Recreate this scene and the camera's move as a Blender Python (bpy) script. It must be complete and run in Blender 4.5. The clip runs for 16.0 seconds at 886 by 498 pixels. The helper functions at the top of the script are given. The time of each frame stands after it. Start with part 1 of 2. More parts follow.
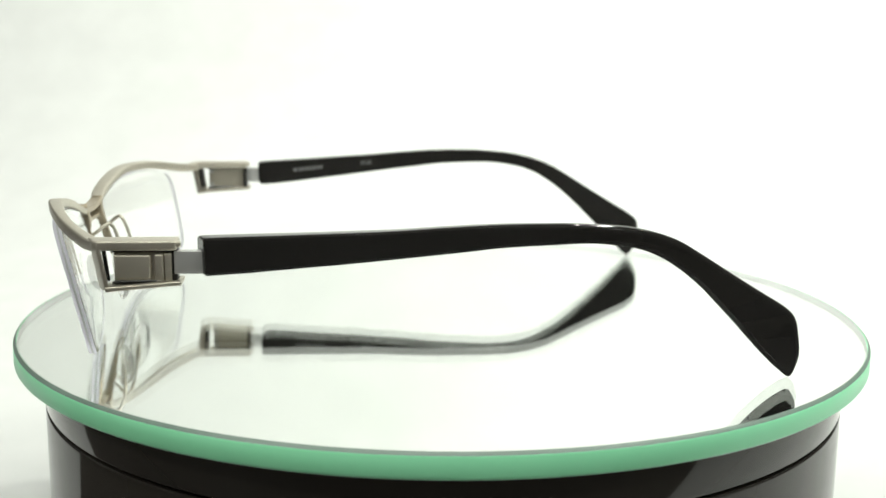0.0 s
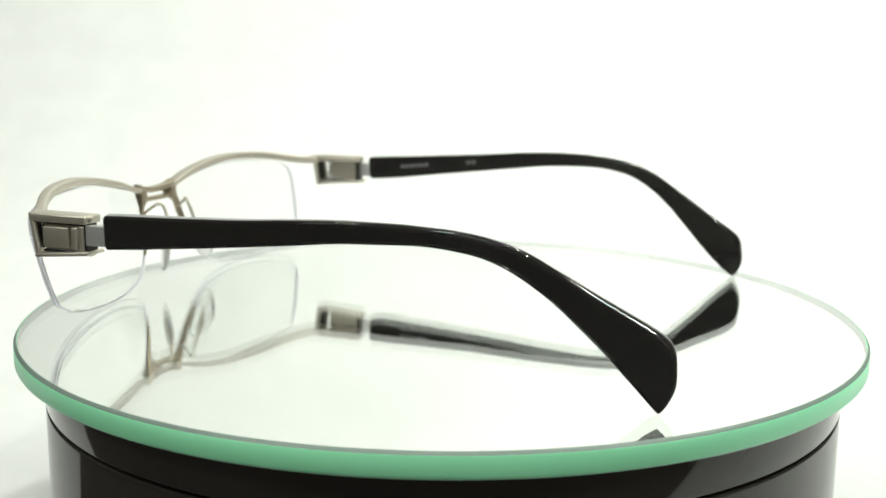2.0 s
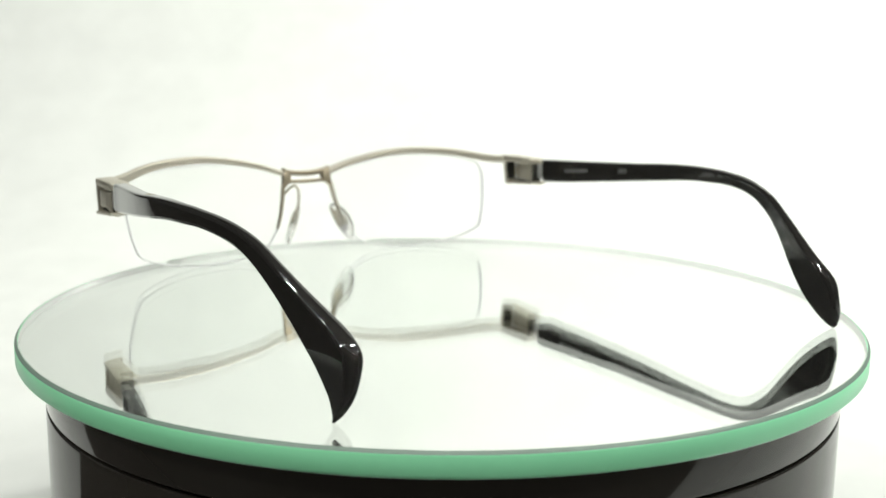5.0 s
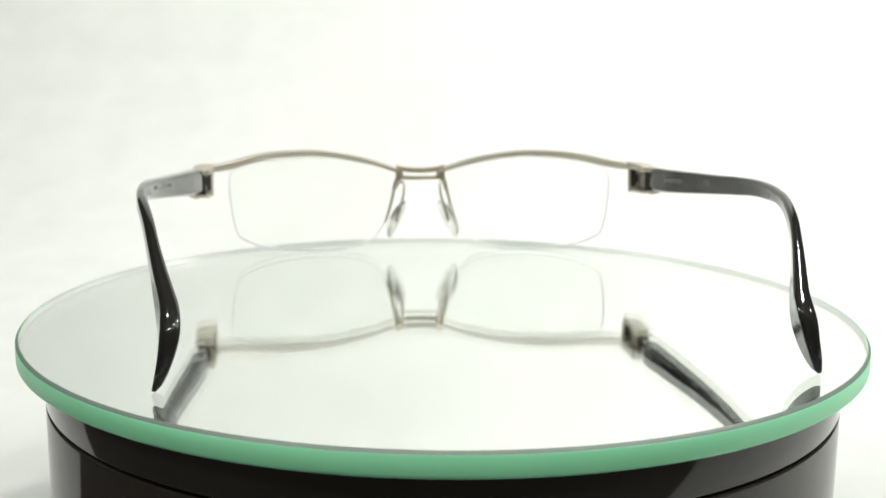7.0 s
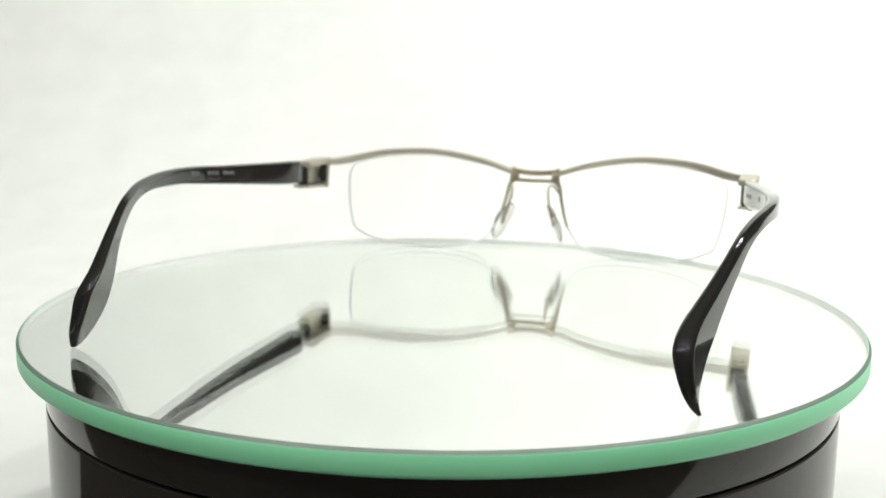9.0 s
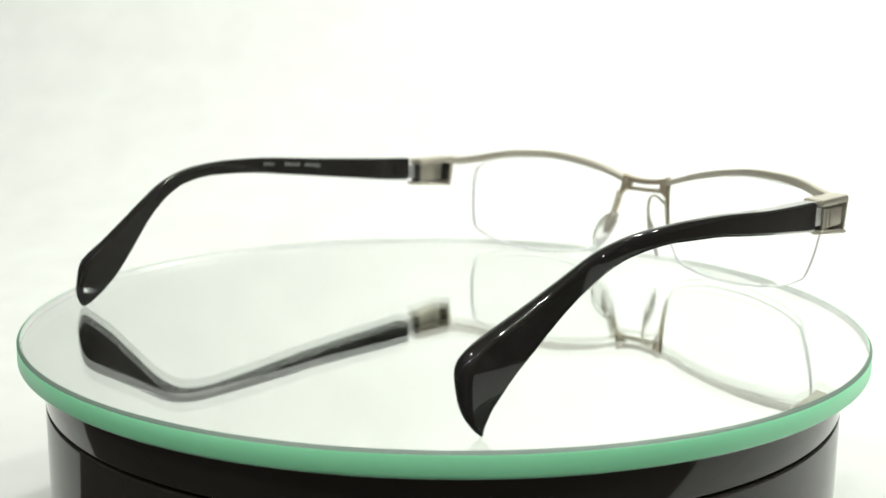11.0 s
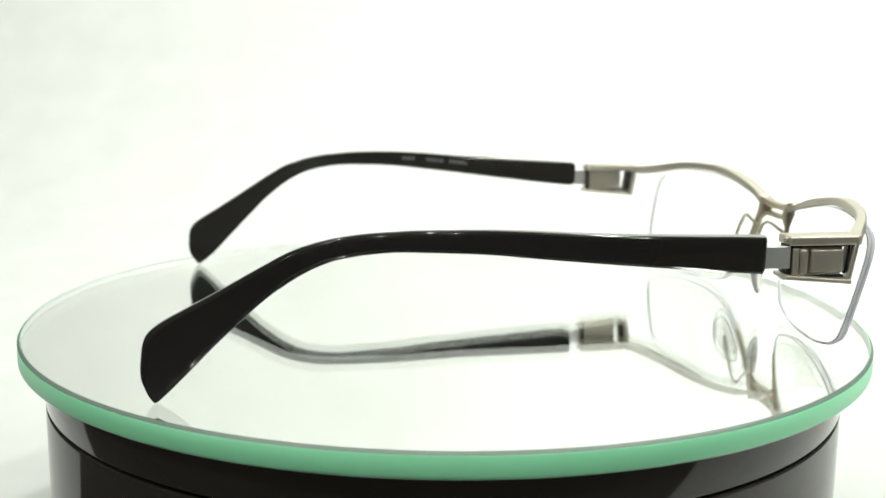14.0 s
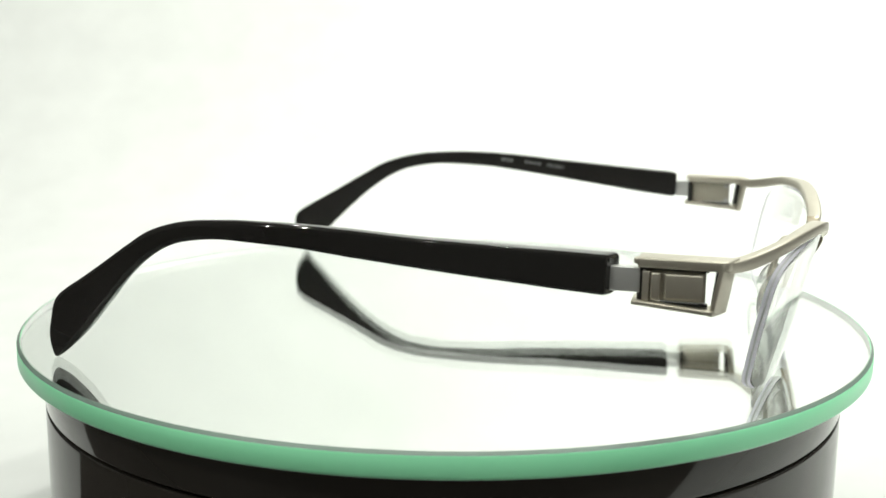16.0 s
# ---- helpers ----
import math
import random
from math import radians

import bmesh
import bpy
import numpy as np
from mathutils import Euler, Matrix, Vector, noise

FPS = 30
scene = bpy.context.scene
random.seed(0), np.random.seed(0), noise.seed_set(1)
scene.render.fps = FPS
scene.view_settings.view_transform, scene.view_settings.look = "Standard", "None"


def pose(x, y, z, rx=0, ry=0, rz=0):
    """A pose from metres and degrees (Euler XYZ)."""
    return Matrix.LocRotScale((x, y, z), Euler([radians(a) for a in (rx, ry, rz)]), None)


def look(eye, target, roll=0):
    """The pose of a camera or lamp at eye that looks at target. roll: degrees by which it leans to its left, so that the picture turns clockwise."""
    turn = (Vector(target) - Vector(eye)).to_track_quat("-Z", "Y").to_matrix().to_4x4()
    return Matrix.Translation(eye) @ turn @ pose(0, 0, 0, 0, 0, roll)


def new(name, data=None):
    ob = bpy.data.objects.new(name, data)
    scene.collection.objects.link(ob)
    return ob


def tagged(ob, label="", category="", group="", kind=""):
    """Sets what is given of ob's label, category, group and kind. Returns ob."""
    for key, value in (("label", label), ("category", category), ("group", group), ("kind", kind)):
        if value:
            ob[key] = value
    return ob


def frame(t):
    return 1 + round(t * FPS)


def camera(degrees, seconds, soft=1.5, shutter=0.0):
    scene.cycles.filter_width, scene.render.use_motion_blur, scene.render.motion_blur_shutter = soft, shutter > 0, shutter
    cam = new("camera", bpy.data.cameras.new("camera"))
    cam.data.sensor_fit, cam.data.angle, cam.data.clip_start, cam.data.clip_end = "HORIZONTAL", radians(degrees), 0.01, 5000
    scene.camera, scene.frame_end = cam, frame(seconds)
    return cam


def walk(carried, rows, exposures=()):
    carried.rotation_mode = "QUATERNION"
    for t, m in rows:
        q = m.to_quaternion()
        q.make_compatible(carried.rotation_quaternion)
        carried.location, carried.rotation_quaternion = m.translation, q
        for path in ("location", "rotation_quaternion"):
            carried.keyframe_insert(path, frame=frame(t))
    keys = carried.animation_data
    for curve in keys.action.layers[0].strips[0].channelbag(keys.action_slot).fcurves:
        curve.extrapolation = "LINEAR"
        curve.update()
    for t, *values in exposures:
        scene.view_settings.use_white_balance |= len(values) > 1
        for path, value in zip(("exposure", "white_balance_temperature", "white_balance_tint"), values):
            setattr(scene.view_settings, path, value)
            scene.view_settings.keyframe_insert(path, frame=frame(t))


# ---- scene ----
# A pair of half-rim spectacles on a turning round mirror, before a white paper sweep.
TOP = 0.070          # height of the mirror's upper face over the table
EYE = (0.0, -0.2644, TOP + 0.0633)
cam = camera(44.378, 16.0)
cam.data.dof.use_dof, cam.data.dof.focus_distance, cam.data.dof.aperture_fstop = True, 0.213, 24
stand = pose(*EYE, 90 - 10.426, 0, 0.0745) @ pose(0, 0, 0, 0, 0, 0.6073)
walk(cam, [(0.0, stand), (16.0, stand)], [(0.0, 0.0, 6500, 10), (4.0, -0.02, 6500, 10), (6.5, -0.12, 6500, 13), (9.0, -0.12, 6500, 13), (12.0, -0.03, 6500, 10), (16.0, 0.0, 6500, 10)])

# ---- light ----
world = bpy.data.worlds.new("room")
scene.world = world
world.use_nodes = True
world.node_tree.nodes["Background"].inputs[0].default_value = (0.92, 0.97, 0.93, 1)
world.node_tree.nodes["Background"].inputs[1].default_value = 0.05


def area(name, eye, target, sx, sy, power, colour=(1, 1, 1)):
    lamp = bpy.data.lights.new(name, "AREA")
    lamp.shape, lamp.size, lamp.size_y, lamp.energy, lamp.color = "RECTANGLE", sx, sy, power, colour
    ob = new(name, lamp)
    ob.matrix_basis = look(eye, target)
    return ob


def bulb(eye, power, radius=0.010):
    lamp = bpy.data.lights.new("led_bulb", "POINT")
    lamp.energy, lamp.shadow_soft_size, lamp.color = power, radius, (0.97, 1.0, 0.92)
    ob = new("led_bulb", lamp)
    ob.location = eye
    return ob


area("softbox_over_set", (0.46, 0.24, TOP + 0.95), (0.24, 0.32, TOP), 0.07, 0.05, 5.8, (0.965, 1.0, 0.915))
# added fill lamp without a known source, brightens the paper from the right
area("backdrop_fill_lamp", (0.66, 0.10, TOP + 0.75), (0.36, 0.70, TOP + 0.18), 0.05, 0.05, 3.0, (0.965, 1.0, 0.915))
# ceiling spots in front of and over the table
for bx, by, bz in ((-0.42, -0.34, 0.72), (-0.15, -0.46, 0.80), (0.12, -0.46, 0.80), (0.40, -0.32, 0.72), (-0.30, 0.05, 0.70), (0.0, -0.12, 0.78), (0.28, 0.08, 0.70),
                   # low pair added as front fill, to brighten the mirror's edge
                   (-0.56, -0.42, 0.50), (0.56, -0.42, 0.50)):
    bulb((bx, by, TOP + bz), 3.9 if by < -0.2 else 2.1, 0.009)


# ---- materials ----
def material(name, colour, rough=0.5, metal=0.0, **extra):
    m = bpy.data.materials.new(name)
    m.use_nodes = True
    b = m.node_tree.nodes["Principled BSDF"]
    b.inputs["Base Color"].default_value = (*colour, 1)
    b.inputs["Roughness"].default_value = rough
    b.inputs["Metallic"].default_value = metal
    for key, value in extra.items():
        b.inputs[key.replace("_", " ")].default_value = value
    return m


def vary(m, scale, low, high, socket="Roughness", bump=0.0, bump_scale=None):
    """Adds grain: noise drives a value socket, and a second, finer noise a bump."""
    t = m.node_tree
    b = t.nodes["Principled BSDF"]
    co = t.nodes.new("ShaderNodeTexCoord")
    n = t.nodes.new("ShaderNodeTexNoise")
    n.inputs["Scale"].default_value, n.inputs["Detail"].default_value = scale, 6
    r = t.nodes.new("ShaderNodeMapRange")
    r.inputs["From Min"].default_value, r.inputs["From Max"].default_value = 0.3, 0.7
    r.inputs["To Min"].default_value, r.inputs["To Max"].default_value = low, high
    t.links.new(co.outputs["Object"], n.inputs["Vector"])
    t.links.new(n.outputs["Fac"], r.inputs["Value"])
    t.links.new(r.outputs["Result"], b.inputs[socket])
    if bump:
        n2 = t.nodes.new("ShaderNodeTexNoise")
        n2.inputs["Scale"].default_value, n2.inputs["Detail"].default_value = bump_scale, 4
        u = t.nodes.new("ShaderNodeBump")
        u.inputs["Strength"].default_value, u.inputs["Distance"].default_value = bump, 0.0002
        t.links.new(co.outputs["Object"], n2.inputs["Vector"])
        t.links.new(n2.outputs["Fac"], u.inputs["Height"])
        t.links.new(u.outputs["Normal"], b.inputs["Normal"])
    return m


def glass(name, colour, rough=0.0, ior=1.5):
    m = bpy.data.materials.new(name)
    m.use_nodes = True
    t = m.node_tree
    t.nodes.remove(t.nodes["Principled BSDF"])
    g = t.nodes.new("ShaderNodeBsdfGlass")
    g.inputs["Color"].default_value, g.inputs["Roughness"].default_value, g.inputs["IOR"].default_value = (*colour, 1), rough, ior
    t.links.new(g.outputs[0], t.nodes["Material Output"].inputs["Surface"])
    return m


def silicone(name, colour, milky):
    """Clear soft plastic: glass with a share of milky scatter."""
    m = glass(name, (0.98, 0.98, 0.975), 0.02, 1.42)
    t = m.node_tree
    g = t.nodes["Glass BSDF"]
    tr = t.nodes.new("ShaderNodeBsdfTranslucent")
    tr.inputs["Color"].default_value = (*colour, 1)
    mix = t.nodes.new("ShaderNodeMixShader")
    mix.inputs[0].default_value = milky
    t.links.new(g.outputs[0], mix.inputs[1])
    t.links.new(tr.outputs[0], mix.inputs[2])
    t.links.new(mix.outputs[0], t.nodes["Material Output"].inputs["Surface"])
    return m


def frosted(name, colour, through_share, inner=None):
    """Ground glass edge: scatters light on the spot and lets light from inside through."""
    m = bpy.data.materials.new(name)
    m.use_nodes = True
    t = m.node_tree
    b = t.nodes["Principled BSDF"]
    b.inputs["Base Color"].default_value, b.inputs["Roughness"].default_value = (*colour, 1), 0.35
    tr = t.nodes.new("ShaderNodeBsdfTranslucent")
    tr.inputs["Color"].default_value = (*(inner or colour), 1)
    mix = t.nodes.new("ShaderNodeMixShader")
    mix.inputs[0].default_value = through_share
    t.links.new(b.outputs[0], mix.inputs[1])
    t.links.new(tr.outputs[0], mix.inputs[2])
    t.links.new(mix.outputs[0], t.nodes["Material Output"].inputs["Surface"])
    return m


PAPER = vary(material("white_paper", (0.82, 0.83, 0.815), 0.9), 9, 0.82, 0.95, bump=0.15, bump_scale=260)


def mottle(m, scale, fine, amount):
    """Faint cloudy unevenness of the base colour at two scales."""
    t = m.node_tree
    b = t.nodes["Principled BSDF"]
    base = tuple(b.inputs["Base Color"].default_value)[:3]
    co = t.nodes.new("ShaderNodeTexCoord")
    feed = None
    for size in (scale, fine):
        n = t.nodes.new("ShaderNodeTexNoise")
        n.inputs["Scale"].default_value, n.inputs["Detail"].default_value = size, 5
        t.links.new(co.outputs["Object"], n.inputs["Vector"])
        if feed is None:
            feed = n.outputs["Fac"]
        else:
            add = t.nodes.new("ShaderNodeMath")
            t.links.new(feed, add.inputs[0])
            t.links.new(n.outputs["Fac"], add.inputs[1])
            feed = add.outputs[0]
    r = t.nodes.new("ShaderNodeMapRange")
    r.inputs["From Min"].default_value, r.inputs["From Max"].default_value = 0.75, 1.25
    t.links.new(feed, r.inputs["Value"])
    mix = t.nodes.new("ShaderNodeMix")
    mix.data_type = "RGBA"
    for sock in mix.inputs:
        if sock.identifier == "A_Color":
            sock.default_value = (*[v * (1 - amount) for v in base], 1)
        if sock.identifier == "B_Color":
            sock.default_value = (*[min(v * (1 + amount), 1) for v in base], 1)
    t.links.new(r.outputs["Result"], mix.inputs[0])
    out = [o for o in mix.outputs if o.identifier == "Result_Color"][0]
    t.links.new(out, b.inputs["Base Color"])
    return m


mottle(PAPER, 6, 38, 0.035)
TABLE = vary(material("dark_table", (0.05, 0.045, 0.04), 0.6), 14, 0.5, 0.7)
WALL = vary(material("dim_room_wall", (0.19, 0.187, 0.185), 0.9), 6, 0.8, 0.95)
ACETATE = vary(material("black_acetate", (0.0155, 0.0145, 0.0135), 0.04, IOR=1.5), 180, 0.03, 0.06)
METAL = vary(material("brushed_titanium", (0.51, 0.475, 0.40), 0.42, 0.78), 900, 0.36, 0.49, bump=0.12, bump_scale=4000)
STEEL = vary(material("grey_steel", (0.56, 0.56, 0.55), 0.40, 0.6), 900, 0.3, 0.45)
# paints shade into the hinge recess and gaps; the dark knuckle shares it
DARK = material("gap_shade_and_knuckle", (0.03, 0.028, 0.025), 0.5, 0.6)
BRONZE = vary(material("bronze_rim", (0.42, 0.36, 0.265), 0.40, 0.85), 900, 0.3, 0.42)
PRINT = material("grey_print", (0.12, 0.12, 0.12), 0.35)
LACQUER = vary(material("black_lacquer", (0.028, 0.024, 0.020), 0.06, IOR=1.5), 40, 0.035, 0.08)
GROOVE_SHADE = material("groove", (0.004, 0.004, 0.004), 0.8)
LENS = glass("clear_lens", (0.995, 1.0, 0.995), 0.0, 1.28)
LENS_EDGE = frosted("lens_edge", (0.90, 0.885, 0.97), 0.7)
PAD = silicone("clear_silicone", (0.95, 0.95, 0.94), 0.16)
CORD = frosted("nylon_cord", (0.72, 0.72, 0.73), 0.6)
PLATE = glass("mirror_glass_face", (0.985, 1.0, 0.99), 0.0, 1.5)
PLATE_EDGE = frosted("mirror_glass_edge", (0.35, 0.98, 0.57), 0.08, (0.60, 0.97, 0.80))
# bevel darkened by colour, in place of the dark that it refracts
PLATE_BEVEL_SHADE = frosted("mirror_bevel_painted_dark", (0.20, 0.27, 0.23), 0.12)
PLATE_RIM_LIGHT = frosted("mirror_rim_light", (0.50, 0.495, 0.50), 0.02)
PLATE_RIM_LINE = frosted("mirror_rim_painted_line", (0.22, 0.225, 0.222), 0.02)
SILVER = material("mirror_silvering", (0.985, 0.987, 0.98), 0.0, 1.0)


# ---- mesh helpers, in millimetres ----
def finish(ob_name, bm, mats, parent=None, label="", smooth=True):
    bmesh.ops.recalc_face_normals(bm, faces=bm.faces)
    bmesh.ops.scale(bm, vec=(0.001,) * 3, verts=bm.verts)
    for f in bm.faces:
        f.smooth = smooth
    me = bpy.data.meshes.new(ob_name)
    bm.to_mesh(me)
    bm.free()
    for m in mats if isinstance(mats, (list, tuple)) else (mats,):
        me.materials.append(m)
    ob = new(ob_name, me)
    ob.parent = parent
    if label:
        ob["label"] = label
    return ob


def part(name, bm, mat, parent, label="", smooth=True):
    return finish(name, bm, mat, parent, label, smooth)


def ring_of(c, a, b, r, seg=4):
    """A rounded rectangle round c with the half axes a and b (vectors) and the corner radius r."""
    la, lb = a.length, b.length
    radii = [min(q, la * 0.98, lb * 0.98) for q in (r if isinstance(r, tuple) else (r,) * 4)]
    ua, ub = a / la, b / lb
    pts = []
    for k, (sa, sb) in enumerate(((1, 1), (-1, 1), (-1, -1), (1, -1))):
        r = radii[k]
        for i in range(seg + 1):
            ang = math.pi / 2 * (k + i / seg)
            pts.append(c + ua * (sa * (la - r) + r * math.cos(ang)) + ub * (sb * (lb - r) + r * math.sin(ang)))
    return pts


def loft(bm, rings, closed=False):
    vs = [[bm.verts.new(p) for p in ring] for ring in rings]
    n = len(vs[0])
    for i in range(len(vs) if closed else len(vs) - 1):
        p, q = vs[i], vs[(i + 1) % len(vs)]
        for j in range(n):
            bm.faces.new((p[j], p[(j + 1) % n], q[(j + 1) % n], q[j]))
    if not closed:
        bm.faces.new(vs[0])
        bm.faces.new(vs[-1][::-1])
    return bm


def spline(points, steps):
    """Catmull-Rom through the points (tuples of equal length)."""
    p = [Vector(q) for q in points]
    out = []
    for i in range(len(p) - 1):
        a, b, c, d = p[max(i - 1, 0)], p[i], p[i + 1], p[min(i + 2, len(p) - 1)]
        for k in range(steps):
            t = k / steps
            out.append(0.5 * (2 * b + (c - a) * t + (2 * a - 5 * b + 4 * c - d) * t * t + (3 * b - a - 3 * c + d) * t ** 3))
    out.append(p[-1])
    return out


def tube(bm, path, radius, seg=8, closed=False):
    path = [Vector(q) for q in path]
    rings, n = [], len(path)
    up = None
    for i, q in enumerate(path):
        d = (path[(i + 1) % n] - path[i - 1]) if closed or 0 < i < n - 1 else (path[1] - path[0] if i == 0 else path[-1] - path[-2])
        d.normalize()
        if up is None:
            up = d.orthogonal()
        up = (up - d * up.dot(d)).normalized()
        side = d.cross(up)
        rad = radius(i / (n - 1)) if callable(radius) else radius
        rings.append([q + (up * math.cos(2 * math.pi * k / seg) + side * math.sin(2 * math.pi * k / seg)) * rad for k in range(seg)])
    return loft(bm, rings, closed)


def box(bm, lo, hi, bevel=0.25, shear=(0, 0)):
    """A bevelled block from corner lo to hi; shear moves y by shear[0] per mm of z from lo."""
    made = bmesh.ops.create_cube(bm, size=1)["verts"]
    for v in made:
        c = [lo[k] + (v.co[k] + 0.5) * (hi[k] - lo[k]) for k in range(3)]
        c[1] += shear[0] * (c[2] - lo[2])
        v.co = c
    edges = {e for v in made for e in v.link_edges}
    if bevel:
        bmesh.ops.bevel(bm, geom=list(edges), offset=bevel, segments=2, affect="EDGES", profile=0.6)
    return bm


def lathe(bm, profile, seg=192):
    """Turns (r, z) pairs about the z axis; returns the rows of vertices."""
    rows = [[bm.verts.new((r * math.cos(2 * math.pi * k / seg), r * math.sin(2 * math.pi * k / seg), z)) for k in range(seg)] for r, z in profile]
    for p, q in zip(rows, rows[1:]):
        for k in range(seg):
            bm.faces.new((p[k], p[(k + 1) % seg], q[(k + 1) % seg], q[k]))
    return rows


def interp(x, xs, ys):
    return float(np.interp(x, xs, ys))


# ---- setting ----
def sweep():
    """White paper: table, a wide curve and a back that leans out of sight."""
    bm = bmesh.new()
    line = [(-40.0, 0.0), (300.0, 0.0)]
    for k in range(1, 13):
        a = math.pi / 2 * k / 12
        line.append((300 + 350 * math.sin(a), 350 - 350 * math.cos(a)))
    line += [(650.0, 1250.0)]
    xs = np.linspace(-500, 500, 15)
    # the unseen front edge lies askew, shaped for the drum's reflections
    rows = [[bm.verts.new((x, y - 0.35 * (x + 100) if k == 0 else y, z)) for x in xs] for k, (y, z) in enumerate(line)]
    for p, q in zip(rows, rows[1:]):
        for k in range(len(xs) - 1):
            bm.faces.new((p[k], p[k + 1], q[k + 1], q[k]))
    ob = finish("backdrop", bm, PAPER)
    ob.location = (0, 0, 0)
    mod = ob.modifiers.new("thick", "SOLIDIFY")
    mod.thickness, mod.offset = 0.002, -1
    return tagged(ob, "seamless white paper sweep behind and under the turntable", "backdrop", kind="structure")


def room():
    for name, lo, hi in (("wall_behind", (-1400, -1500, -750), (1400, -1450, 1500)), ("wall_left", (-1450, -1500, -750), (-1400, 1000, 1500)),
                         ("wall_right", (1400, -1500, -750), (1450, 1000, 1500)), ("ceiling", (-1450, -1500, 1500), (1450, 1000, 1550)),
                         ("wall_far", (-1450, 1000, -750), (1450, 1050, 1550)), ("floor", (-1450, -1500, -800), (1450, 1050, -750))):
        bm = bmesh.new()
        box(bm, lo, hi, 0)
        tagged(finish(name, bm, WALL, smooth=False), "plain dim grey studio " + name.split("_")[0], name.split("_")[0], kind="structure")


def table():
    bm = bmesh.new()
    box(bm, (-1100, -430, -34), (1100, 900, -4), 2)
    tagged(finish("table", bm, TABLE, smooth=False), "plain dark table under the paper", "table", kind="structure")


# ---- the turntable and its mirror ----
def turntable():
    base = tagged(new("turntable"), "round black glossy turntable with a fine groove below its rim", "turntable")
    base.location = (0, 0, TOP)
    bm = bmesh.new()
    lathe(bm, [(0.01, -15.2), (94.0, -15.2), (94.3, -15.35), (94.4, -15.6), (94.4, -66), (93.5, -69), (92, -70), (0.01, -70)])
    part("body", bm, LACQUER, base, "glossy black drum")
    # near-black ring: its colour stands in for the shade inside the groove
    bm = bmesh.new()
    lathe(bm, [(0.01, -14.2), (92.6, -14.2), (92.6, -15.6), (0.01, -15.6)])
    part("groove", bm, GROOVE_SHADE, base, "near-black ring painted as shade in the groove")
    bm = bmesh.new()
    lathe(bm, [(0.01, -5.0), (93.7, -5.0), (94.2, -5.3), (94.4, -6.0), (94.4, -14.2), (94.3, -14.45), (94.0, -14.6), (0.01, -14.6)])
    part("platter", bm, LACQUER, base, "glossy black turning platter")


def mirror():
    """A glass plate with a ground edge, and the silvering under it."""
    seg = 256
    ob = tagged(new("round_mirror"), "round mirror of thick clear glass with a polished green edge", "mirror")
    bm = bmesh.new()
    prof = [(99.35, 0.0), (99.42, -0.03), (99.93, -0.55), (100, -0.68), (100, -4.25), (99.93, -4.4), (99.42, -4.87), (99.35, -4.9)]
    rows = lathe(bm, prof, seg)
    bm.faces.new(rows[0])
    bm.faces.ensure_lookup_table()
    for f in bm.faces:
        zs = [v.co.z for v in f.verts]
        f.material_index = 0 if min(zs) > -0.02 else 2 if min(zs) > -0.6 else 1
    pane = part("glass_plate", bm, [PLATE, PLATE_EDGE, PLATE_BEVEL_SHADE], ob, "clear glass plate with a green ground edge")
    pane.visible_shadow = False
    for f in pane.data.polygons:
        if f.material_index == 0:
            f.use_smooth = False
    # added pale band behind the green edge, stands in for light reflected inside the glass
    bm = bmesh.new()
    lathe(bm, [(99.1, -1.15), (99.1, -4.75)], seg)
    part("rim_light_band", bm, PLATE_RIM_LIGHT, ob, "added pale band painted as light seen in the far edge")
    # added grey band, paints the thin dark line that the rim refracts
    bm = bmesh.new()
    lathe(bm, [(99.1, -0.15), (99.1, -1.1)], seg)
    part("painted_rim_line", bm, PLATE_RIM_LINE, ob, "added grey band painted as the refracted line of the edge")
    bm = bmesh.new()
    rows = lathe(bm, [(99.3, -4.9), (99.3, -4.96)], seg)
    bm.faces.new(rows[0])
    bm.faces.new(rows[-1][::-1])
    part("silvering", bm, SILVER, ob, "mirror silvering under the glass", smooth=False)
    return ob


# ---- the spectacles; x across, y forward, z up from the mirror ----
SIDE_Y = [-67, -63, -57.5, -50.9, -44.6, -38.4, -32.4, -26.7, -20, -14.9, -7.9, 3.2, 17, 28, 38, 49, 70]
SIDE_X = [63.4, 62.7, 64.1, 66.1, 67.7, 69.3, 70.8, 72.3, 73.4, 74.2, 74.7, 74.8, 73.9, 72.6, 71.2, 69.8, 70.0]
TEMPLE = [  # upper y, z; lower y, z; thickness
    (49.2, 29.2, 49.0, 22.1, 4.2), (41.5, 29.6, 41.5, 22.8, 4.1), (35.3, 29.9, 35.3, 23.5, 4.0), (25.3, 30.45, 25.3, 24.6, 3.7), (14.8, 31.05, 14.8, 25.8, 3.4),
    (4.9, 31.8, 4.9, 26.9, 3.1), (-5.4, 32.3, -5.4, 28.0, 2.8), (-15.8, 32.3, -15.9, 28.4, 2.6), (-21.2, 32.0, -21.3, 28.4, 2.5),
    (-26.9, 31.5, -26.6, 27.8, 2.4), (-32.6, 30.4, -31.5, 26.7, 2.4), (-38.7, 28.3, -35.8, 24.8, 2.4), (-44.6, 24.9, -39.7, 22.3, 2.5),
    (-50.9, 21.0, -43.5, 19.3, 2.9), (-57.2, 17.2, -47.3, 15.7, 3.4), (-63.0, 13.7, -50.8, 12.2, 3.8), (-65.3, 11.3, -54.1, 8.8, 3.9),
    (-66.0, 7.8, -57.0, 5.7, 3.4), (-66.0, 4.4, -59.6, 3.1, 2.7), (-64.8, 1.6, -61.8, 1.1, 1.9), (-63.8, 0.35, -62.7, 0.4, 1.3)]


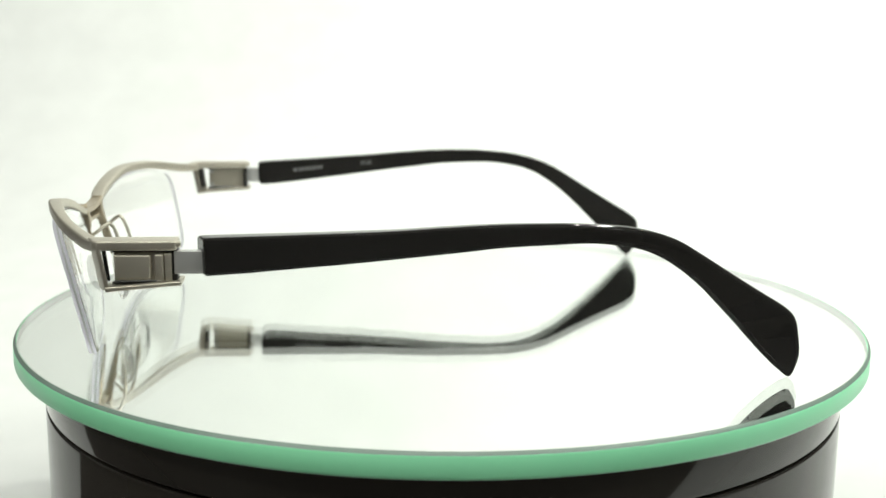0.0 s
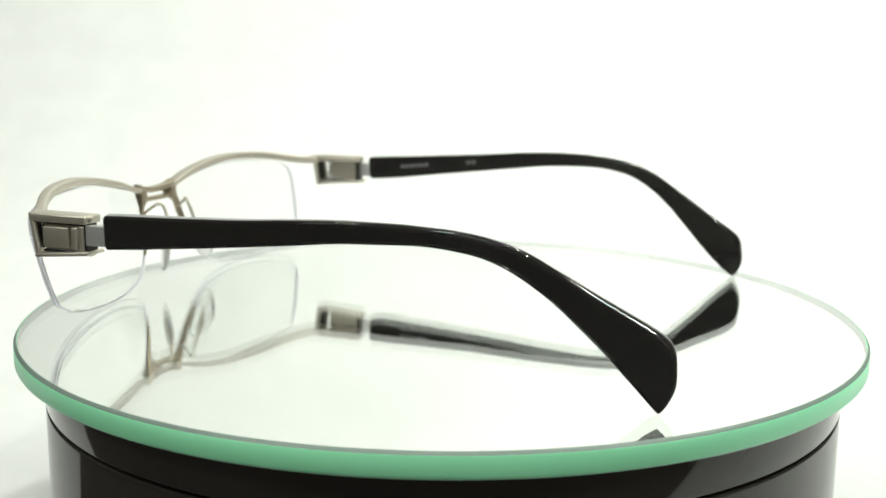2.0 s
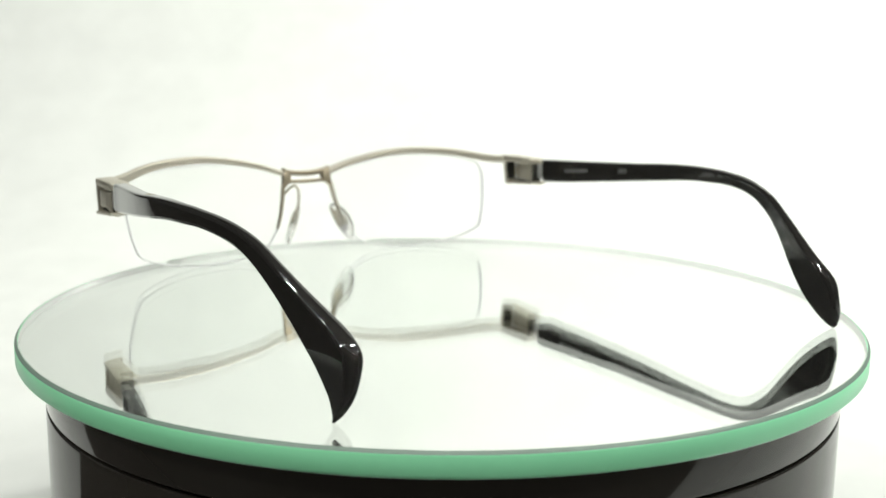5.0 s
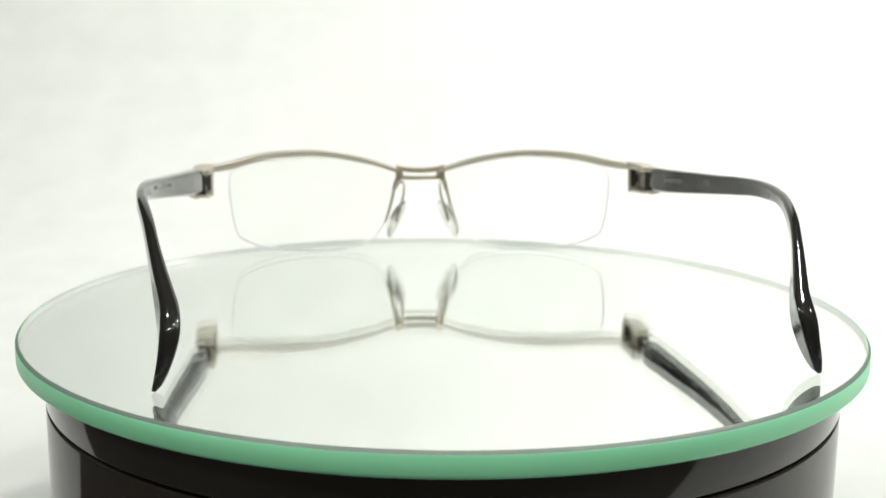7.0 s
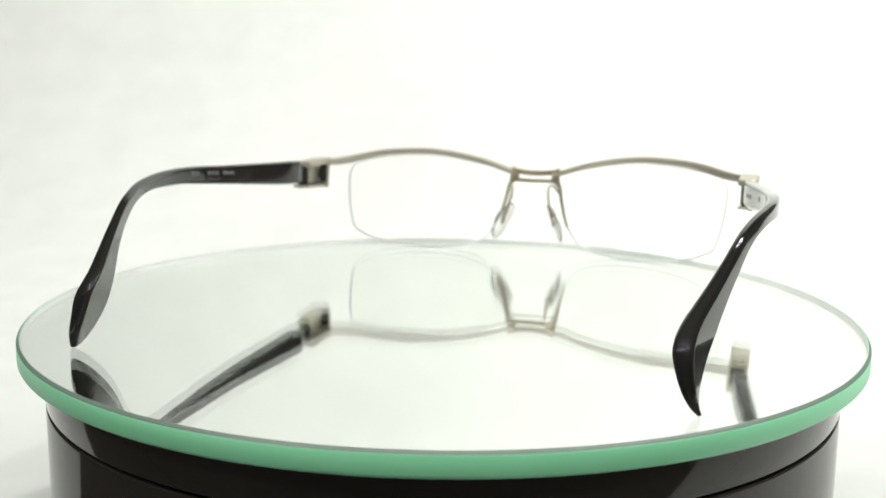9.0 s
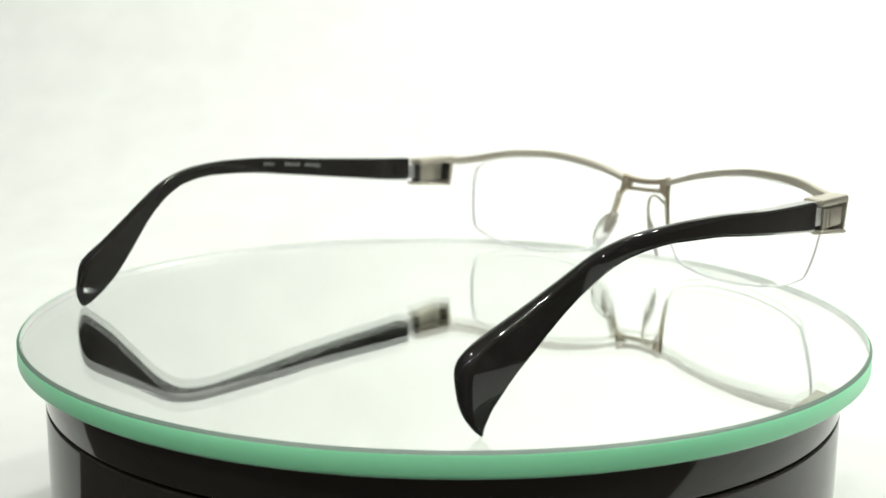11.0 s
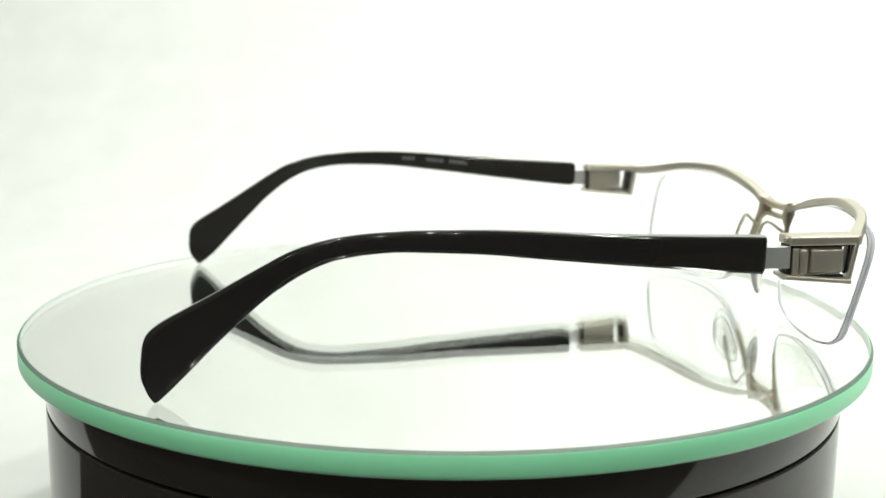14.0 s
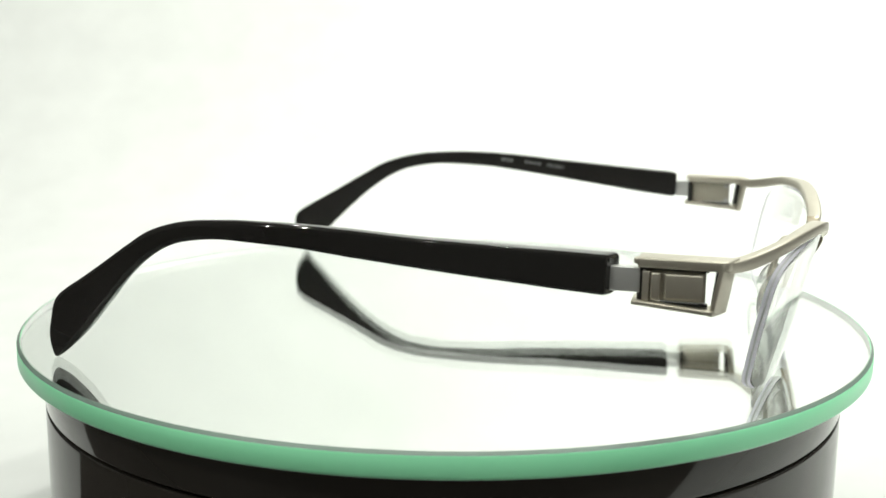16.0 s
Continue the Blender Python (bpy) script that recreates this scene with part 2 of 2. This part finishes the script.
def side_x(y, s):
    """The outer face of a temple; one of the two is spread a little wider."""
    x = sum(interp(y + k, SIDE_Y, SIDE_X) for k in (-4, -2, 0, 2, 4)) / 5
    return x + interp(y, [-64, -40, -10, 48], [0.3, 1.3, 1.2, 0.0]) if s > 0 else x


def temple(frame_ob, s):
    bm = bmesh.new()
    rings = []
    for uy, uz, ly, lz, th in spline(TEMPLE, 4):
        y = (uy + ly) / 2
        xu, xl = side_x(uy, s), side_x(ly, s)
        low = max(15 - uz, 0) ** 2
        xu += low * 0.0115
        xl += low * 0.0075
        c = Vector((s * ((xu + xl) / 2 - th / 2), y, (uz + lz) / 2))
        a = Vector((s * (xu - xl) / 2, (uy - ly) / 2, (uz - lz) / 2))
        if a.length < 0.3:
            a = a.normalized() * 0.3
        flat = interp(y, [-60, -50, -38, -22, 0], [1.25, 1.3, 1.0, 0.75, 0.6])
        ring = ring_of(c, a, Vector((s * th / 2, 0, 0)), (min(interp(y, [-60, -20, 0], [1.5, 1.3, 0.7]), th * 0.46), min(flat, th * 0.45), min(interp(y, [-60, -40, -20, 40], [0.6, 0.6, 1.0, 1.4]), th * 0.4), min(interp(y, [-60, -20, 0], [1.6, 1.3, 0.8]), th * 0.46)), 5)
        # a flat facet on the lower outer edge, its two arrises just broken
        p, q = ring[6], ring[11]
        for i, k in enumerate((0.0, 0.06, 0.14, 0.86, 0.94, 1.0)):
            ring[6 + i] = ring[6 + i].lerp(p.lerp(q, k), 0.8)
        # the inner face thins towards the lower edge
        thin = interp(y, [-62, -50, -35, -15, 0], [1.0, 1.2, 0.7, 0.35, 0.0])
        for v in ring:
            u = (v - c).dot(a) / a.length_squared
            w = s * (v.x - c.x) / (th / 2)
            v.x += s * thin * min(max((1 - u) / 2, 0), 1) * min(max((1 - w) / 2, 0), 1) * min(1.0, th / 3)
        rings.append(ring)
    for k, ring in enumerate(rings[:6]):  # the front end is cut at a slant
        for q in ring:
            q.y += 1.7 * (1 - k / 6) * (69.8 - abs(q.x)) / 4.2
    first = rings[0]
    mid = sum(first, Vector()) / len(first)
    rings.insert(0, [mid + (q - mid) * 0.9 + Vector((0, 0.45, 0)) for q in first])
    last = rings[-1]
    mid = sum(last, Vector()) / len(last)
    rings.append([mid + (q - mid) * 0.5 + Vector((0, -0.05, -0.25)) for q in last])
    loft(bm, rings)
    arm = part("temple", bm, ACETATE, frame_ob, "glossy black acetate temple with a paddle-shaped tip")
    arm.modifiers.new("flat_sides", "WEIGHTED_NORMAL")
    return arm


def printing(arm, s):
    """Small grey lettering on the inner face, as plain bars."""
    def strip(y0, y1, z0, z1):
        bm = bmesh.new()
        vs = []
        for x in (-0.03, 0.08):
            row = []
            for y, z in ((y0, z0), (y1, z0), (y1, z1), (y0, z1)):
                th = interp(y, [-5.4, 4.9, 14.8, 25.3, 35.3, 49], [2.8, 3.1, 3.4, 3.7, 4.0, 4.2])
                row.append(bm.verts.new((s * (side_x(y, s) - th + x), y, z)))
            vs.append(row)
        bm.faces.new(vs[0]), bm.faces.new(vs[1])
        for k in range(4):
            bm.faces.new((vs[0][k], vs[0][(k + 1) % 4], vs[1][(k + 1) % 4], vs[1][k]))
        part("printed_mark", bm, PRINT, arm, "small grey printed mark", smooth=False)

    def word(y, z, step, widths, height, slope):
        for wdt in widths:
            strip(y, y + step * wdt, z - height / 2, z + height / 2)
            z += slope * step * (wdt + 0.3)
            y += step * (wdt + 0.3)
    if s > 0:
        word(40.6, 26.6, -1, (1.1, 0.8, 0.9, 0.9, 0.6, 0.8, 0.8, 0.8), 1.1, -0.09)
        word(20.0, 28.4, -1, (0.5, 0.5, 0.5, 0.6), 1.3, -0.06)
    else:
        word(-2.0, 30.4, 1, (0.7, 0.7, 0.7, 0.7), 1.0, -0.06)
        word(5.4, 29.9, 1, (0.9, 0.9, 0.6, 0.6, 0.9), 1.0, -0.09)
        word(12.4, 29.3, 1, (0.5, 0.8, 0.5, 0.8, 0.8, 0.4), 1.0, -0.11)


def prism(bm, plan, z0, z1, bevel, lean=0.0, fall=0.0):
    """A plate with the outline plan (x, y), from z0 to z1; y shifts by lean per mm of height."""
    lo = [bm.verts.new((x, y, z0)) for x, y in plan]
    hi = [bm.verts.new((x, y + lean * (z1 - z0), z1)) for x, y in plan]
    bm.faces.new(lo[::-1]), bm.faces.new(hi)
    n = len(plan)
    for k in range(n):
        bm.faces.new((lo[k], lo[(k + 1) % n], hi[(k + 1) % n], hi[k]))
    for v in bm.verts:
        v.co.z -= fall * (v.co.y - plan[0][1])
    bmesh.ops.recalc_face_normals(bm, faces=bm.faces)
    bmesh.ops.bevel(bm, geom=list(bm.edges), offset=bevel, segments=2, affect="EDGES", profile=0.6)
    return bm


def hinge(frame_ob, s):
    """U-shaped end piece with the hinge block between its jaws."""
    def plate(name, plan, z0, z1, mat, bev=0.25, lean=0.0, label="", parent=None, fall=0.0):
        bm = bmesh.new()
        drop = 0.5 if s < 0 else 0.0  # one hinge sits a little lower
        prism(bm, [(s * x, y) for x, y in plan], z0 - drop, z1 - drop, bev, lean, fall)
        return part(name, bm, mat, parent or frame_ob, label)

    def block(name, x0, x1, y0, y1, z0, z1, mat, bev=0.25, label="", parent=None):
        return plate(name, [(x0, y0), (x1, y0), (x1, y1), (x0, y1)], z0, z1, mat, bev, 0.0, label, parent)
    end = plate("end_piece", [(64.0, 54.6), (69.2, 54.6), (69.2, 68.6), (68.3, 69.8), (64.0, 71.4)], 27.3, 29.1, METAL, 0.4, 0.0, "brushed silver end piece")
    plate("lower_jaw", [(64.2, 53.8), (69.8, 53.8), (69.8, 67.3), (65.0, 69.4)], 20.95, 21.8, METAL, 0.28, 0.05, parent=end, fall=0.085)
    plate("front_post", [(69.18, 66.6), (69.18, 67.4), (64.9, 69.5), (64.1, 68.2)], 19.6, 28.6, METAL, 0.3, 0.17, parent=end)
    # dark plate added for the shade on the post's rear face
    plate("recess_shade", [(67.2, 66.9), (67.2, 67.4), (64.8, 68.2), (64.8, 67.4)], 21.4, 27.2, DARK, 0.1, 0.12, "dark plate painted as the shaded post face behind the hinge", end)
    block("hinge_block", 66.9, 68.0, 55.6, 66.0, 21.6, 26.9, METAL, 0.3, parent=end)
    block("hinge_ridge", 67.0, 69.05, 59.2, 65.7, 22.1, 26.5, METAL, 0.35, parent=end)
    block("hinge_ridge", 67.0, 69.1, 56.9, 58.5, 21.9, 26.6, METAL, 0.35, parent=end)
    block("hinge_collar", 67.0, 68.95, 55.5, 56.7, 21.6, 26.8, METAL, 0.2, parent=end)
    # dark strips added for the shade above and below the block
    for z0, z1 in ((26.9, 27.4), (20.95, 21.4)):
        block("gap_shade", 66.6, 68.2, 54.9, 66.4, z0, z1, DARK, 0.1, parent=end, label="dark plate painted as shade in the hinge gaps")
    for z in (22.3, 26.2):
        block("hinge_screw", 65.9, 66.9, 64.6, 65.6, z - 0.5, z + 0.5, STEEL, 0.2, parent=end, label="tiny steel hinge screw")
    block("hinge_pin", 65.2, 68.5, 54.6, 55.6, 21.2, 27.5, DARK, 0.3, parent=end, label="dark hinge knuckle")
    for z0, z1 in ((27.7, 28.9), (20.6, 21.6)):
        block("screw_boss", 66.9, 68.4, 53.9, 55.2, z0, z1, METAL, 0.35, parent=end)
    block("tongue", 66.9, 68.6, 48.3, 55.1, 22.9, 27.2, STEEL, 0.2, parent=end, label="plain grey steel tongue into the temple")


BROW_X = [7.2, 12, 17.5, 26, 35, 44, 50, 55, 60, 64, 67.2, 68.9]
BROW_Y = [87.4, 88.1, 88.0, 87.4, 86.0, 83.2, 80.8, 78.2, 74.8, 72.2, 70.2, 68.3]
BROW_T = [25.7, 27.2, 28.8, 30.5, 31.5, 31.45, 31.0, 30.25, 29.3, 28.8, 28.8, 29.05]
BROW_H = [1.6, 1.7, 1.8, 1.9, 2.0, 2.1, 2.2, 2.3, 2.4, 2.2, 1.9, 1.8]
BROW_D = [2.8, 3.0, 3.2, 3.2, 3.0, 2.6, 2.2, 2.1, 2.2, 2.6, 3.2, 3.6]


def brow(frame_ob, s):
    rows = spline(list(zip(BROW_X, BROW_Y, BROW_T, BROW_H, BROW_D)), 5)
    rings = []
    for i, (x, y, t, h, d) in enumerate(rows):
        p, q = rows[max(i - 1, 0)], rows[min(i + 1, len(rows) - 1)]
        run = Vector((q[0] - p[0], q[1] - p[1], 0)).normalized()
        out = Vector((-run.y, run.x, 0))
        if out.y < 0:
            out = -out
        if s < 0:
            t -= interp(x, [50, 64], [0.0, 0.45])
        c = Vector((x, y, t - h / 2)) - out * d / 2
        ring = ring_of(c, Vector((0, 0, h / 2)), out * d / 2, 0.4, 3)
        rings.append([Vector((s * v.x, v.y, v.z)) for v in ring])
    bm = bmesh.new()
    loft(bm, rings)
    part("brow_bar", bm, METAL, frame_ob, "curved brushed silver brow bar")


def lens_y(x, z):
    return 86.2 - 0.0026 * x * x + 0.23 * (z - 25)


OUTLINE = [(7.9, 24.6), (18.0, 26.9), (27.2, 28.5), (36.2, 29.0), (45.0, 28.7), (52.7, 27.8), (57.8, 26.3), (59.7, 24.0), (60.0, 21.2), (59.8, 18.3), (59.0, 12.3),
           (57.9, 7.9), (56.8, 5.5), (54.0, 3.9), (52.5, 3.2), (48.7, 2.0), (42.0, 0.8), (35.5, 0.35), (26.3, 0.5), (18.3, 2.1), (14.8, 4.1), (13.0, 6.4), (11.0, 9.6), (9.1, 16.0), (8.1, 21.5)]


def lens(frame_ob, s):
    loop = spline(OUTLINE + OUTLINE[:1], 3)[:-1]
    n = len(loop)
    cx, cz = 34.0, 15.0
    bm = bmesh.new()
    scales = (1.0, 0.985, 0.9, 0.75, 0.55, 0.3)
    front, back = [], []
    for k in scales:
        f, b = [], []
        for x, z in loop:
            px, pz = cx + (x - cx) * k, cz + (z - cz) * k
            y = lens_y(px, pz)
            f.append(bm.verts.new((s * px, y + 0.9, pz)))
            b.append(bm.verts.new((s * px, y - 0.7 if k < 1 else y - 0.65, pz)))
        front.append(f), back.append(b)
    for rows in (front, back):
        for p, q in zip(rows, rows[1:]):
            for j in range(n):
                bm.faces.new((p[j], p[(j + 1) % n], q[(j + 1) % n], q[j]))
        c = bm.verts.new((s * cx, lens_y(cx, cz) + (0.9 if rows is front else -0.7), cz))
        for j in range(n):
            bm.faces.new((rows[-1][j], rows[-1][(j + 1) % n], c))
    for j in range(n):
        f = bm.faces.new((front[0][j], front[0][(j + 1) % n], back[0][(j + 1) % n], back[0][j]))
        f.material_index = 1
    ob = part("lens", bm, [LENS, LENS_EDGE], frame_ob, "clear half-rim lens with a pale lavender edge")
    bm = bmesh.new()
    # along the top the tube stands in for the lens's own edge line
    path = [(s * x * 1.001, lens_y(x, z) + 0.1, z - 0.05) for x, z in spline(OUTLINE[3:24], 3)]
    tube(bm, path, 0.19, 6)
    part("nylon_cord", bm, CORD, ob, "thin nylon cord, carried on as the lens's grey edge line")
    return ob


def nose(frame_ob, s):
    """Post, rim leg, wire and pad on one side of the bridge."""
    bm = bmesh.new()
    rings = []
    for x, y, z, hw, hd in ((7.0, 86.2, 25.75, 0.7, 1.2), (6.9, 86.2, 25.3, 1.15, 1.5), (6.7, 86.0, 23.5, 1.25, 1.6), (7.0, 85.6, 22.2, 1.05, 1.4), (8.3, 85.0, 20.5, 0.45, 1.0),
                            (8.9, 84.2, 17.0, 0.42, 1.0), (9.9, 83.2, 13.0, 0.4, 0.9), (11.3, 82.2, 9.0, 0.35, 0.7), (11.7, 82.0, 8.4, 0.2, 0.4)):
        rings.append(ring_of(Vector((s * x, y, z)), Vector((hw, 0, 0)), Vector((0, hd, 0)), 0.25, 3))
    loft(bm, rings)
    part("bridge_post", bm, BRONZE, frame_ob, "bronze-toned post running down the lens edge")
    bm = bmesh.new()
    tube(bm, [tuple((s * v[0], v[1], v[2])) for v in spline([(7.9, 84.2, 19.0), (7.6, 82.6, 20.2), (7.0, 81.1, 21.4), (6.2, 80.1, 21.7), (5.7, 79.2, 20.6), (5.9, 78.3, 18.0), (6.5, 77.9, 15.5), (7.3, 77.7, 13.2)], 5)], 0.42, 8)
    wire = part("pad_wire", bm, METAL, frame_ob, "bent silver wire")
    bm = bmesh.new()
    bmesh.ops.create_uvsphere(bm, u_segments=20, v_segments=12, radius=1)
    lean = Matrix.Rotation(math.radians(s * -26), 4, "Y") @ Matrix.Rotation(math.radians(-12), 4, "X")
    for v in bm.verts:
        c = Vector((v.co.x * 1.05, v.co.y * 2.8, v.co.z * 6.3))
        c.y += 0.10 * c.z * c.z * 0.2
        v.co = lean @ Matrix.Rotation(math.radians(s * 40), 4, "Z") @ c + Vector((s * 8.5, 77.2, 10.4))
    part("nose_pad", bm, PAD, wire, "clear soft nose pad")
    bm = bmesh.new()
    tube(bm, [(s * 7.0, 77.8, 14.9), (s * 7.5, 77.7, 13.2), (s * 8.2, 77.5, 11.2), (s * 8.7, 77.4, 9.4)], lambda k: 0.42 + 0.3 * math.sin(math.pi * k), 8)
    part("pad_core", bm, METAL, wire, "small metal core in the nose pad")


def bridge(frame_ob):
    for name, pts, hh, hd in (("bridge_bar", [(-7.6, 86.0, 25.95), (-6.6, 86.05, 25.45), (-4, 86.2, 24.95), (0, 86.3, 24.7), (4, 86.2, 24.95), (6.6, 86.05, 25.45), (7.6, 86.0, 25.95)], 0.75, 1.3),
                              ("lower_bridge_bar", [(-7, 86.0, 22.4), (0, 86.1, 22.25), (7, 86.0, 22.4)], 0.52, 1.1)):
        bm = bmesh.new()
        loft(bm, [ring_of(v, Vector((0, 0, hh)), Vector((0, hd, 0)), 0.25, 3) for v in spline(pts, 6)])
        part(name, bm, BRONZE, frame_ob, "thin bronze-toned bar of the bridge")


def spectacles():
    return tagged(new("eyeglasses"), "half-rim eyeglasses, silver metal front and black temples, opened", "eyeglasses")


sweep()
table()
room()
turntable()
plate = mirror()
specs = spectacles()
for s in (-1, 1):
    temple_ob = temple(specs, s)
    printing(temple_ob, s)
    hinge(specs, s)
    brow(specs, s)
    lens(specs, s)
    nose(specs, s)
bridge(specs)


def motions():
    """The mirror and what lies on it turn together, a little over two turns a minute."""
    rows_plate, rows_specs = [], []
    for k in range(33):
        t = k * 0.5
        deg = -12.55 * (t - 7.5) - 0.004316 * (t - 7.5) ** 2
        a = math.radians(deg)
        ex, ey = -0.00007, 0.00038
        rows_plate.append((t, pose(ex * math.cos(a) - ey * math.sin(a), ex * math.sin(a) + ey * math.cos(a), TOP, 0, 0, deg)))
        rows_specs.append((t, pose(0, 0, TOP, 0, 0, deg) @ pose(0.0027, 0, 0, 0, 0, 1.0)))
    walk(plate, rows_plate)
    walk(specs, rows_specs)


motions()
